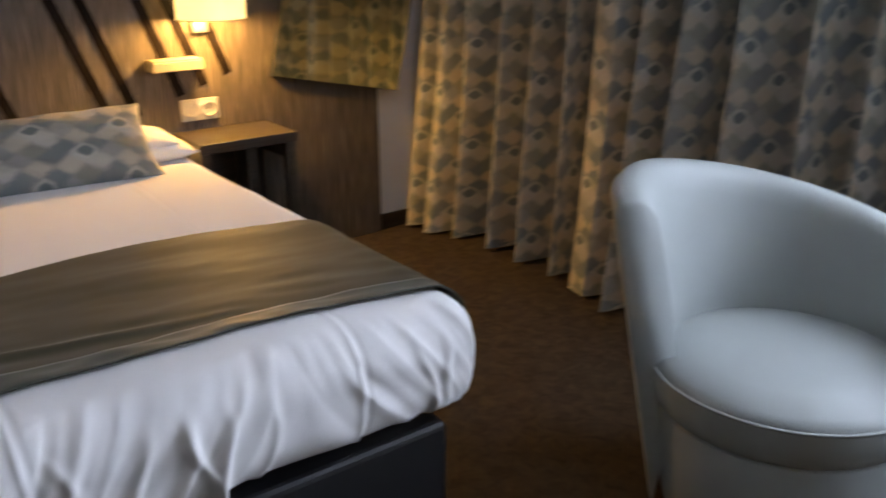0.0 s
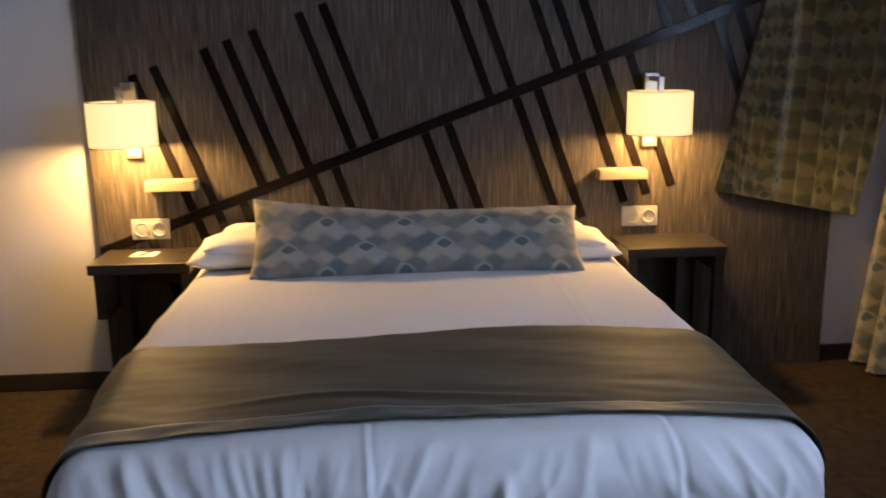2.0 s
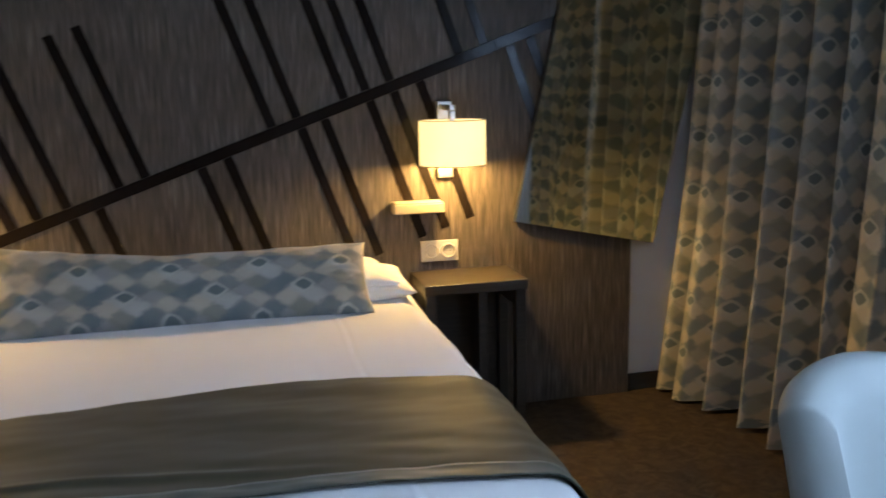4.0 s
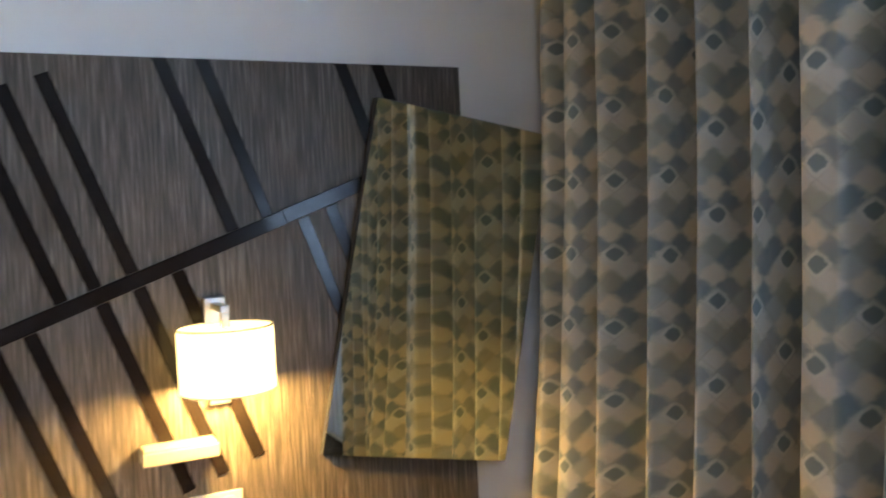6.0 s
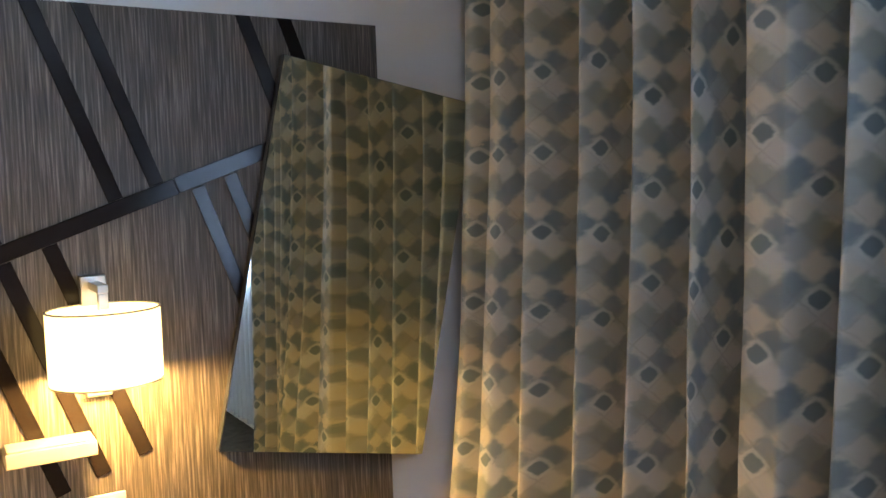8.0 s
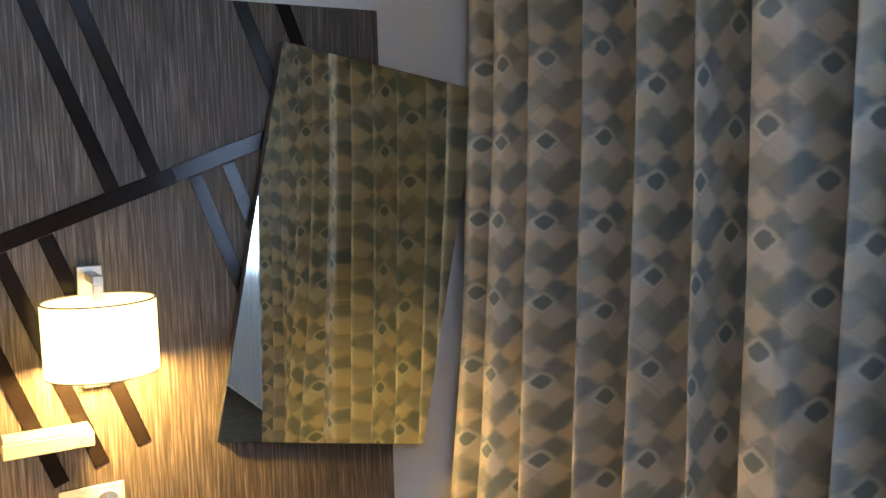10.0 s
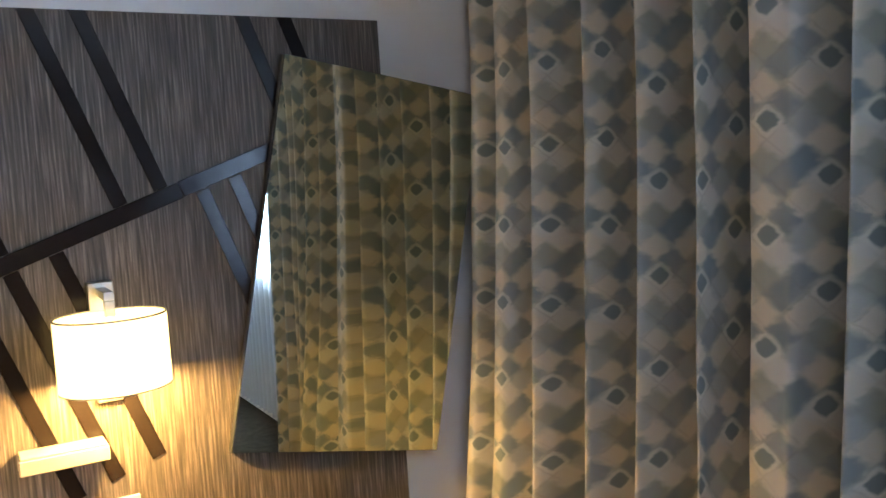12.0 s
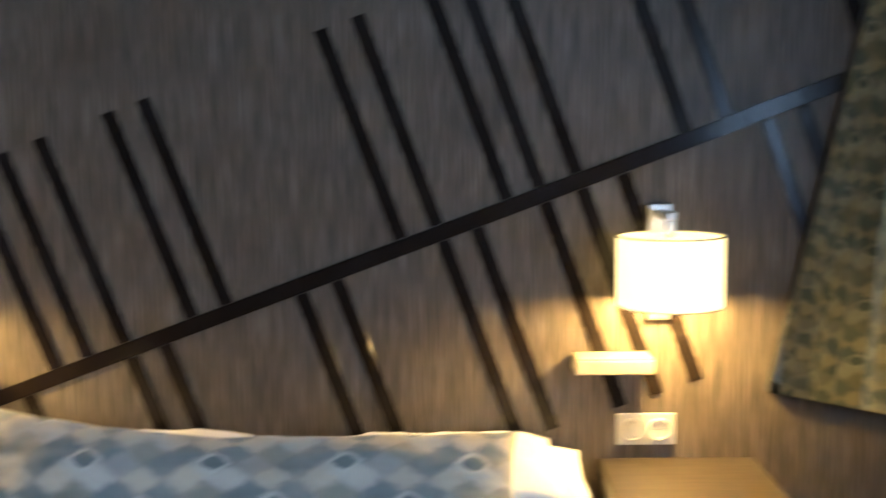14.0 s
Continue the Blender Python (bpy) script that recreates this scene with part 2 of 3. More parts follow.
FRAME = mat_plain("white window frame", (0.72, 0.72, 0.72), 0.4)
MIRROR.node_tree.nodes["Principled BSDF"].inputs["Roughness"].default_value = 0.0
for lk in list(MIRROR.node_tree.links):
    if lk.to_socket.name == "Roughness":
        MIRROR.node_tree.links.remove(lk)

# ---- mesh helpers ----


def add_box(bm, x0, x1, y0, y1, z0, z1, bevel=0.0, seg=2):
    r = bmesh.ops.create_cube(bm, size=1, matrix=Matrix.Translation(((x0 + x1) / 2, (y0 + y1) / 2, (z0 + z1) / 2)) @ Matrix.Diagonal((x1 - x0, y1 - y0, z1 - z0, 1)))
    if bevel:
        edges = {e for v in r["verts"] for e in v.link_edges}
        bmesh.ops.bevel(bm, geom=list(edges), offset=bevel, segments=seg, affect="EDGES", profile=0.5)
    return bm


def box(x0, x1, y0, y1, z0, z1, bevel=0.0, seg=2):
    return add_box(bmesh.new(), x0, x1, y0, y1, z0, z1, bevel, seg)


def mesh_object(name, bm, material, smooth=False):
    me = bpy.data.meshes.new(name)
    bmesh.ops.recalc_face_normals(bm, faces=bm.faces)
    bm.to_mesh(me)
    bm.free()
    me.materials.append(material)
    if smooth:
        for p in me.polygons:
            p.use_smooth = True
    return new(name, me)


def part(name, bm, material, parent, label="", smooth=False):
    ob = mesh_object(name, bm, material, smooth)
    ob.parent = parent
    if label:
        ob["label"] = label
    return ob


def thing(name, label, category, group="", at=None):
    ob = new(name)
    ob.empty_display_size = 0.05
    if at:
        ob.location = at
    return tagged(ob, label, category, group)


def structure(name, bm, material, label, smooth=False):
    return tagged(mesh_object(name, bm, material, smooth), label, kind="structure")


def grid_mesh(nu, nv, fn, uv=None, thick=0.0):
    """A sheet of nu x nv quads; fn(i/nu, j/nv) gives the place, uv the cloth metres."""
    bm = bmesh.new()
    vs = [[bm.verts.new(fn(i / nu, j / nv)) for j in range(nv + 1)] for i in range(nu + 1)]
    lay = bm.loops.layers.uv.new("UVMap")
    for i in range(nu):
        for j in range(nv):
            f = bm.faces.new((vs[i][j], vs[i + 1][j], vs[i + 1][j + 1], vs[i][j + 1]))
            for lp, (a, b) in zip(f.loops, ((i, j), (i + 1, j), (i + 1, j + 1), (i, j + 1))):
                lp[lay].uv = uv(a / nu, b / nv) if uv else (a / nu, b / nv)
    if thick:
        bmesh.ops.recalc_face_normals(bm, faces=bm.faces)
        bmesh.ops.solidify(bm, geom=bm.faces[:], thickness=thick)
    return bm


def lathe(profile, seg=48, close=False):
    """Turns (radius, z) pairs round the z axis."""
    bm = bmesh.new()
    rings = [[bm.verts.new((r * math.cos(k * math.tau / seg), r * math.sin(k * math.tau / seg), z)) for k in range(seg)] for r, z in profile]
    n = len(rings)
    for i in range(n if close else n - 1):
        a, b = rings[i], rings[(i + 1) % n]
        for k in range(seg):
            bm.faces.new((a[k], a[(k + 1) % seg], b[(k + 1) % seg], b[k]))
    return bm


def moved(bm, m):
    bmesh.ops.transform(bm, matrix=m, verts=bm.verts)
    return bm


def smoothstep(a, b, x):
    t = min(1, max(0, (x - a) / (b - a)))
    return t * t * (3 - 2 * t)


def fnoise(x, y, z=0.0):
    return noise.noise(Vector((x, y, z)))


# ---- the room ----
XL, XR, YB, YF, H = -2.6, 2.44, -5.2, 0.03, 2.5
structure("floor", box(XL - 0.2, XR + 0.2, YB - 0.2, YF + 0.2, -0.1, 0.0), CARPET, "dark brown mottled carpet floor")
structure("ceiling", box(XL - 0.2, XR + 0.2, YB - 0.2, YF + 0.2, H, H + 0.1), CEIL, "plain white ceiling")
structure("wall_north", box(XL - 0.2, XR + 0.2, YF, YF + 0.2, 0.0, H), WALL, "off-white painted wall behind the bed")
# unseen side wall, toned down so less light returns to the room
structure("wall_west", box(XL - 0.2, XL, YB, YF, 0.0, H), WALL_DIM, "unseen side wall, beige to lessen bounced light")
# out of view; its dark colour keeps curtain folds and strips dim
structure("wall_south", box(XL - 0.2, XR + 0.2, YB - 0.2, YB, 0.0, H), WALL_DARK, "unseen rear wall, dark brown to lessen bounced light")
WY0, WY1, WZ0, WZ1 = -4.2, -2.28, 0.95, 2.25
bm = box(XR, XR + 0.2, WY1, YF, 0.0, H)
add_box(bm, XR, XR + 0.2, YB, WY0, 0.0, H)
add_box(bm, XR, XR + 0.2, WY0, WY1, WZ1, H)
add_box(bm, XR, XR + 0.2, WY0, WY1, 0.0, WZ0)
structure("wall_east", bm, WALL, "off-white painted window wall")
win = tagged(new("window_1"), "tall white-framed window behind a sheer curtain", "window", kind="structure")
bm = bmesh.new()
for y0, y1 in ((WY0, WY0 + 0.06), (-3.275, -3.205), (WY1 - 0.06, WY1)):
    add_box(bm, XR + 0.06, XR + 0.12, y0, y1, WZ0, WZ1, 0.006, 1)
for z0, z1 in ((WZ0, WZ0 + 0.06), (WZ1 - 0.06, WZ1)):
    add_box(bm, XR + 0.063, XR + 0.117, WY0, WY1, z0, z1, 0.006, 1)
part("window_frame", bm, FRAME, win)
for y0, y1 in ((WY0 + 0.06, -3.275), (-3.205, WY1 - 0.06)):
    pane = part("pane", box(XR + 0.086, XR + 0.094, y0, y1, WZ0 + 0.06, WZ1 - 0.06), GLASS, win)
    pane.visible_shadow = False
part("window_sill", box(XR + 0.005, XR + 0.06, WY0, WY1, WZ0, WZ0 + 0.02, 0.004), FRAME, win)
# skirting, either side of the panel
bm = box(1.915, XR, YF - 0.014, YF, 0.0, 0.075, 0.004)
add_box(bm, XL, -1.206, YF - 0.014, YF, 0.0, 0.075, 0.004)
add_box(bm, XL, XL + 0.014, YB, YF - 0.014, 0.0, 0.075, 0.004)
structure("baseboard", bm, SKIRT, "dark brown wooden skirting board")
structure("ground", box(-60, 60, -60, 60, -3.2, -3.1), mat_plaster("distant paving", (0.3, 0.3, 0.29)), "grey ground outside the window")

# ---- headboard panel with its dark strips ----
PX0, PX1, PZ1 = -1.204, 1.903, 1.957
panel = thing("headboard_panel", "tall grey-brown wood-grain wall panel behind the bed with dark strips", "wall panel")
part("board", box(PX0, PX1, 0.0, YF - 0.001, 0.0, PZ1, 0.0015, 1), LAMINATE, panel)
ANG = math.atan(0.36)
CU, CV = math.cos(ANG), math.sin(ANG)


def strip(u0, u1, v0, v1, proud):
    """A strip on the panel, clipped to the panel's outline; u runs along the long diagonal, v across it."""
    bm = bmesh.new()
    poly = [Vector((u * CU - v * CV, 0, 1.0355 + u * CV + v * CU)) for u, v in ((u0, v0), (u1, v0), (u1, v1), (u0, v1))]
    for axis, lim, sign in ((2, PZ1 - 0.001, 1), (0, PX1 - 0.001, 1), (0, PX0 + 0.001, -1)):
        out = []
        for a, b in zip(poly, poly[1:] + poly[:1]):
            ina, inb = sign * (lim - a[axis]) >= 0, sign * (lim - b[axis]) >= 0
            if ina:
                out.append(a)
            if ina != inb:
                out.append(a.lerp(b, (lim - a[axis]) / (b[axis] - a[axis])))
        poly = out
    f = bm.faces.new([bm.verts.new(p) for p in poly])
    ext = bmesh.ops.extrude_face_region(bm, geom=[f])
    bmesh.ops.translate(bm, verts=[v for v in ext["geom"] if isinstance(v, bmesh.types.BMVert)], vec=(0, -proud, 0))
    edges = [e for e in bm.edges if all(abs(v.co.y + proud) < 1e-6 for v in e.verts)]
    bmesh.ops.bevel(bm, geom=edges, offset=0.001, segments=1, affect="EDGES")
    return bm


part("strip", strip(-1.33, 1.385, -0.021, 0.021, 0.006), BAR, panel, "long dark diagonal strip")
part("strip", strip(1.387, 2.4, -0.019, 0.023, 0.006), BAR, panel, "long dark diagonal strip")
W2 = 0.0185
UP = ((-0.853, 0.61), (-0.761, 0.61), (-0.549, 0.603), (-0.453, 0.603), (-0.343, 0.603), (-0.146, 0.6), (-0.046, 0.598), (0.452, 0.596), (0.553, 0.594),
      (0.748, 0.588), (0.837, 0.588), (0.938, 0.586), (1.233, 0.9), (1.341, 0.9), (1.725, 0.9), (1.836, 0.9))
DOWN = ((-1.06, -0.4), (-0.853, -0.42), (-0.761, -0.5), (-0.65, -0.5), (-0.343, -0.58), (-0.244, -0.58), (0.152, -0.59), (0.254, -0.59), (0.553, -0.593), (0.648, -0.597),
        (0.837, -0.6), (0.938, -0.602), (1.048, -0.604), (1.437, -0.6), (1.53, -0.6))
for u, v in UP:
    part("strip", strip(u - W2, u + W2, 0.0225, v, 0.005), BAR, panel)
for u, v in DOWN:
    part("strip", strip(u - W2, u + W2, v, -0.0225, 0.005), BAR, panel)

# ---- the slanted mirror ----
mirror = thing("wall_mirror", "frameless slanted four-sided mirror hung over the panel edge", "mirror")
MQ = ((1.369, 0.797), (1.989, 0.671), (2.221, 1.734), (1.603, 1.855))


def quad_prism(q, y0, y1, inset=0.0):
    cx, cz = sum(p[0] for p in q) / 4, sum(p[1] for p in q) / 4
    pts = [(x + (cx - x) * inset, z + (cz - z) * inset) for x, z in q]
    bm = bmesh.new()
    f = bm.faces.new([bm.verts.new((x, y1, z)) for x, z in pts])
    ext = bmesh.ops.extrude_face_region(bm, geom=[f])
    bmesh.ops.translate(bm, verts=[v for v in ext["geom"] if isinstance(v, bmesh.types.BMVert)], vec=(0, y0 - y1, 0))
    return bm


part("backing", quad_prism(MQ, -0.03, -0.0065), EDGE, mirror, "thin dark edge of the mirror")
part("mirror_glass", quad_prism(MQ, -0.035, -0.0305, 0.004), MIRROR, mirror)

# ---- curtains ----


CRESTS = (-0.05, 0.0, 0.135, 0.30, 0.53, 0.72, 0.90, 1.05, 1.295, 1.47, 1.65, 1.86, 2.05, 2.25, 2.5)


def fold_phase(s):
    """How many folds lie between the wall and s, counted from crest to crest."""
    for k, (a, b) in enumerate(zip(CRESTS, CRESTS[1:])):
        if s < b:
            return k + (s - a) / (b - a)
    return float(len(CRESTS) - 1)


def fold_wave(s):
    """The folds of the heavy curtain: each crest drops slowly into a valley and rises steeply to the next."""
    ph = fold_phase(s)
    k = int(ph)
    f = ph - k
    wide = min(1.0, (CRESTS[min(k + 1, len(CRESTS) - 1)] - CRESTS[k]) / 0.17) if k < len(CRESTS) - 1 else 1.0
    if k < 3:
        top, drop, rise = 0.25, 0.68, 0.68
    elif k == 7:
        top, drop, rise = 0.45, 0.78, 0.8
    else:
        top, drop, rise = 0.09, 0.40, 0.80
    w = 1.0 - smoothstep(top - 0.08, drop, f) - 0.06 * min(f / drop, 1.0) * (1.0 - smoothstep(top, drop, f))
    if f > rise:
        w = smoothstep(rise, 1.03, f) / smoothstep(rise, 1.03, 1.0)
    pleat = 0.03 * math.sin(f * math.tau * 2 + k) * math.sin(math.pi * f)
    return 1.0 - wide * (1.0 - w) * (0.94 + 0.06 * math.sin(k * 2.3)) + pleat


def curtain_sheet(y0, y1, x_top, wave, depth, z_top, z_bot, nu, nv, flare=0.1, seed=0.0, pleated=False, hem=0.02):
    length = abs(y1 - y0)
    arc = [0.0]
    for i in range(nu):
        d = depth * (wave((i + 1) / nu * length) - wave(i / nu * length))
        arc.append(arc[-1] + math.hypot(length / nu, d))

    def cloth(s):
        """Metres of cloth up to s, every fold holding whole repeats of the print."""
        ph = fold_phase(s)
        k = min(int(ph), len(CRESTS) - 2)
        run = lambda q: float(np.interp(min(max(q, 0), length) / length * nu, range(nu + 1), arc))
        a0, a1 = run(CRESTS[k]), run(CRESTS[k + 1])
        share = [1 if CRESTS[q + 1] - CRESTS[q] < 0.14 else 2.5 if q in (4, 6, 9, 11) else 2 for q in range(len(CRESTS) - 1)]
        return 0.26 * (sum(share[:k]) + share[k] * (run(s) - a0) / max(a1 - a0, 1e-4)) - 0.05

    def place(a, b):
        s = a * length
        z = z_top + (z_bot - z_top) * b
        low = 1 - (z / z_top)
        soft = 0.86 + 0.14 * smoothstep(0.0, 0.15, b)
        bell = (1 + 0.35 * low ** 2) * (1 - 0.22 * smoothstep(1.6, 1.95, s) * (1 if pleated else 0))
        x = x_top - depth * wave(s + 0.018 * low * math.sin(s * 7 + 4)) * soft * bell - flare * low ** 1.6 * (0.45 + 1.2 * smoothstep(0.42, 0.1, s) + 1.3 * smoothstep(0.95, 1.35, s) * smoothstep(1.75, 1.45, s) - 0.3 * smoothstep(1.5, 1.8, s))
        x += 0.008 * fnoise(s * 6, z * 1.5, seed)
        y = y0 + (y1 - y0) * a + 0.02 * low * fnoise(s * 4, z * 0.8, 5 + seed)
        z += (1 if b > 0.99 else 0) * hem * (0.5 + 0.5 * fnoise(s * 9, 3, seed))
        return Vector((x, y, z))

    prints = [cloth(i / nu * length) for i in range(nu + 1)] if pleated else arc
    return grid_mesh(nu, nv, place, lambda a, b: (prints[round(a * nu)], z_top + (z_bot - z_top) * b))


heavy = thing("curtain", "floor-length blue-grey and beige diamond-patterned curtain in deep folds", "curtain")
part("drape", curtain_sheet(-0.02, -2.29, 2.426, fold_wave, 0.216, 2.44, 0.006, 700, 70, 0.07, 0.0, True), IKAT, heavy, smooth=True)
sheer = thing("sheer_curtain", "thin white sheer curtain hanging in front of the window", "curtain")
part("drape", curtain_sheet(-1.98, -4.35, 2.43, lambda s: 0.5 + 0.5 * math.sin(s / 0.085 * math.tau + math.sin(s * 9)), 0.035, 2.44, 0.05, 420, 20, 0.0, 3.0), SHEER, sheer, smooth=True)
rail = tagged(mesh_object("curtain_rail", box(2.27, 2.42, -4.4, 0.02, 2.445, 2.499, 0.004), FRAME), "white ceiling-mounted curtain rail", "curtain rail")

# ---- the bed ----
BX0, BX1, BY0, BY1, BZ0, BZ1 = -0.77, 0.912, -2.0, -0.02, 0.315, 0.605
BR = 0.105


def cover(px, py, pz, lift=0.0):
    """A point of the box pushed on to the rounded, rumpled bed cover."""
    r = BR
    cx, cy, cz = min(max(px, BX0 + r), BX1 - r), min(max(py, BY0 + r), BY1 - 0.02), min(max(pz, BZ0 + 0.12), BZ1 - r)
    d = Vector((px - cx, py - cy, pz - cz))
    if d.length < 1e-6:
        return Vector((px, py, pz))
    n = d.normalized()
    base = Vector((cx, cy, cz)) + n * r
    foot = smoothstep(0.1, 0.8, -n.y)
    side = smoothstep(0.3, 0.9, abs(n.x))
    top = smoothstep(0.5, 0.95, n.z)
    h = 0.0
    if foot > 0:
        drop = (BZ1 - base.z)
        skew = base.x + 0.75 * drop * math.sin(base.x * 5 + 1)
        a = fnoise(skew * 9, drop * 2.0, 7.1)
        b = fnoise(skew * 19 + 4, drop * 5.0, 2.2)
        band = 0.35 + 0.65 * smoothstep(-0.25, 0.35, fnoise(base.x * 2.3 + 0.7, 0.3, 5.0))
        ridge = 1 - abs(fnoise(skew * 8.5 + 1.7, drop * 1.5, 11.0)) * 3.2
        fine = fnoise(skew * 34, drop * 9 + base.x * 3, 6.0)
        h += foot * (0.006 * fine * (0.4 + 0.6 * band) + 0.003 * max(0, 0.35 - abs(fnoise(skew * 15, drop * 3, 13.0))) * 3)
        h += foot * band * (0.016 * abs(a) ** 0.8 + 0.011 * b) + foot * (0.3 + 0.7 * band) * 0.008 * max(0, ridge) ** 1.6 * smoothstep(0.8, 0.55, base.x) * smoothstep(BZ0, BZ0 + 0.07, base.z) * smoothstep(0.02, 0.12, drop)
        for cx, slope, amp, wide in ((0.15, -0.2, 0.011, 0.013), (0.20, 0.22, 0.012, 0.012), (0.245, -0.32, 0.013, 0.014), (0.29, -0.1, 0.009, 0.011), (0.34, -0.42, 0.012, 0.013),
                                     (0.40, -0.2, 0.006, 0.012), (0.70, 0.25, 0.007, 0.012), (0.77, 0.1, 0.008, 0.013), (-0.04, 0.35, 0.010, 0.012), (-0.12, -0.3, 0.009, 0.014), (-0.25, 0.2, 0.008, 0.015), (-0.45, -0.2, 0.008, 0.016)):
            u = (base.x - cx - slope * drop - 0.01 * math.sin(drop * 30 + cx * 40)) / wide
            h += foot * amp * math.exp(-u * u) * smoothstep(0.03, 0.12, drop) * smoothstep(BZ0, BZ0 + 0.06, base.z)
    if side > 0:
        h += side * 0.008 * fnoise(base.y * 6, base.z * 3, 1.0)
    h += top * (0.006 * fnoise(base.x * 2.5, base.y * 2.2, 3.0) + 0.0025 * fnoise(base.x * 7, base.y * 3, 9.0))
    for crease in ((-0.07, 0.565) if py < -1.8 else (0.56,)) if lift == 0 else ():
        w = (base.x - crease - 0.004 * math.sin(base.y * 9 + base.z * 14)) / 0.007
        h += (0.0035 * math.exp(-w * w) - 0.003 * math.exp(-((w - 2.2) ** 2))) * max(foot, 0.4 * top)
    base.x += 0.055 * smoothstep(-1.1, -2.0, base.y) * max(0, (0.075 - base.x) / 0.85)
    # the hem at the foot hangs a little lower and tucks under
    tuck = smoothstep(BZ0 + 0.07, BZ0, base.z)
    base -= n * 0.05 * tuck * tuck
    # a mattress crown
    crown = top * 0.012 * (1 - ((base.x - 0.075) / 0.81) ** 2)
    return base + n * (h + lift) + Vector((0, 0, crown))


bed = thing("bed", "wide double bed with a white cover on a dark upholstered base", "bed")
part("bed_base", box(BX0 + 0.05, BX1 - 0.09, BY0 + 0.045, BY1, 0.05, 0.305, 0.018, 3), BASE, bed, "black leatherette bed base")
for fx in (BX0 + 0.13, BX1 - 0.17):
    for fy in (BY0 + 0.13, BY1 - 0.12):
        part("bed_foot", moved(lathe(((0.0, 0.0), (0.026, 0.0), (0.03, 0.052), (0.0, 0.052)), 16), pose(fx, fy, 0)), BLACK, bed)


def cover_mesh():
    bm = bmesh.new()
    nx, ny, nz = 400, 150, 46
    verts = {}

    def vert(i, j, k):
        if (i, j, k) not in verts:
            verts[i, j, k] = bm.verts.new(cover(BX0 + (BX1 - BX0) * i / nx, BY0 + (BY1 - BY0) * j / ny, BZ0 + (BZ1 - BZ0) * k / nz))
        return verts[i, j, k]

    for i in range(nx):
        for j in range(ny):
            bm.faces.new((vert(i, j, nz), vert(i + 1, j, nz), vert(i + 1, j + 1, nz), vert(i, j + 1, nz)))
        for k in range(nz):
            bm.faces.new((vert(i, 0, k), vert(i + 1, 0, k), vert(i + 1, 0, k + 1), vert(i, 0, k + 1)))
            bm.faces.new((vert(i, ny, k), vert(i + 1, ny, k), vert(i + 1, ny, k + 1), vert(i, ny, k + 1)))
    for j in range(ny):
        for k in range(nz):
            bm.faces.new((vert(0, j, k), vert(0, j + 1, k), vert(0, j + 1, k + 1), vert(0, j, k + 1)))
            bm.faces.new((vert(nx, j, k), vert(nx, j + 1, k), vert(nx, j + 1, k + 1), vert(nx, j, k + 1)))
    return bm


part("bed_cover", cover_mesh(), LINEN, bed, "white cotton cover with creases", smooth=True)

# bed runner, laid across the cover and hanging down both sides
runner = thing("bed_runner", "olive-brown satin bed runner laid across the white bed", "bed runner")
RW = BX1 - BX0
DROP = 0.2


def runner_place(a, b, front, back):
    s = a * (RW + 2 * DROP) - DROP
    px, pz = BX0 + min(max(s, 0), RW), BZ1
    if s < 0:
        pz = BZ1 + s
    elif s > RW:
        pz = BZ1 - (s - RW)
    x01 = min(max(s / RW, 0), 1)
    y_f = front(x01)
    y_b = back(x01)
    py = y_f + (y_b - y_f) * b
    p = cover(px, py, pz, 0.008)
    rum = 0.007 * fnoise(p.x * 1.8, p.y * 8 + p.x * 2.0, 4) + 0.004 * fnoise(p.x * 4, p.y * 20 + p.x * 5, 8) * smoothstep(-1.5, -1.8, p.y) + 0.0015 * fnoise(p.x * 9, p.y * 26, 3)
    ridge = 0.008 * math.exp(-(((py - y_f) - 0.10 - 0.05 * math.sin(x01 * 5)) / 0.016) ** 2) * smoothstep(0.1, 0.4, x01) * smoothstep(0.85, 0.5, x01)
    return p + Vector((0, 0, max(0, rum + 0.004) + ridge))


def run_front(x):
    return float(np.interp(x, (0, 0.1, 0.25, 0.43, 0.68, 0.82, 1.0), (-1.915, -1.892, -1.869, -1.851, -1.848, -1.868, -1.91)))


def run_back(x):
    return float(np.interp(x, (0, 0.19, 0.35, 0.51, 0.62, 0.70, 0.77, 0.85, 1.0), (-1.29, -1.31, -1.306, -1.277, -1.254, -1.243, -1.25, -1.285, -1.34)))


part("runner_cloth", grid_mesh(240, 90, lambda a, b: runner_place(a, b, run_front, run_back), thick=0.003), SATIN, runner, smooth=True)
# hem band; its colour carries the sheen along the front edge
part("hem", grid_mesh(360, 8, lambda a, b: runner_place(a, b, lambda x: run_front(x) - 0.004, lambda x: run_front(x) + 0.055) + Vector((0, 0, 0.003 + 0.003 * fnoise(a * 26, b * 2, 4.0))), thick=0.002), HEM_SHEEN, runner, "stitched satin hem tinted with blue-green window sheen", smooth=True)


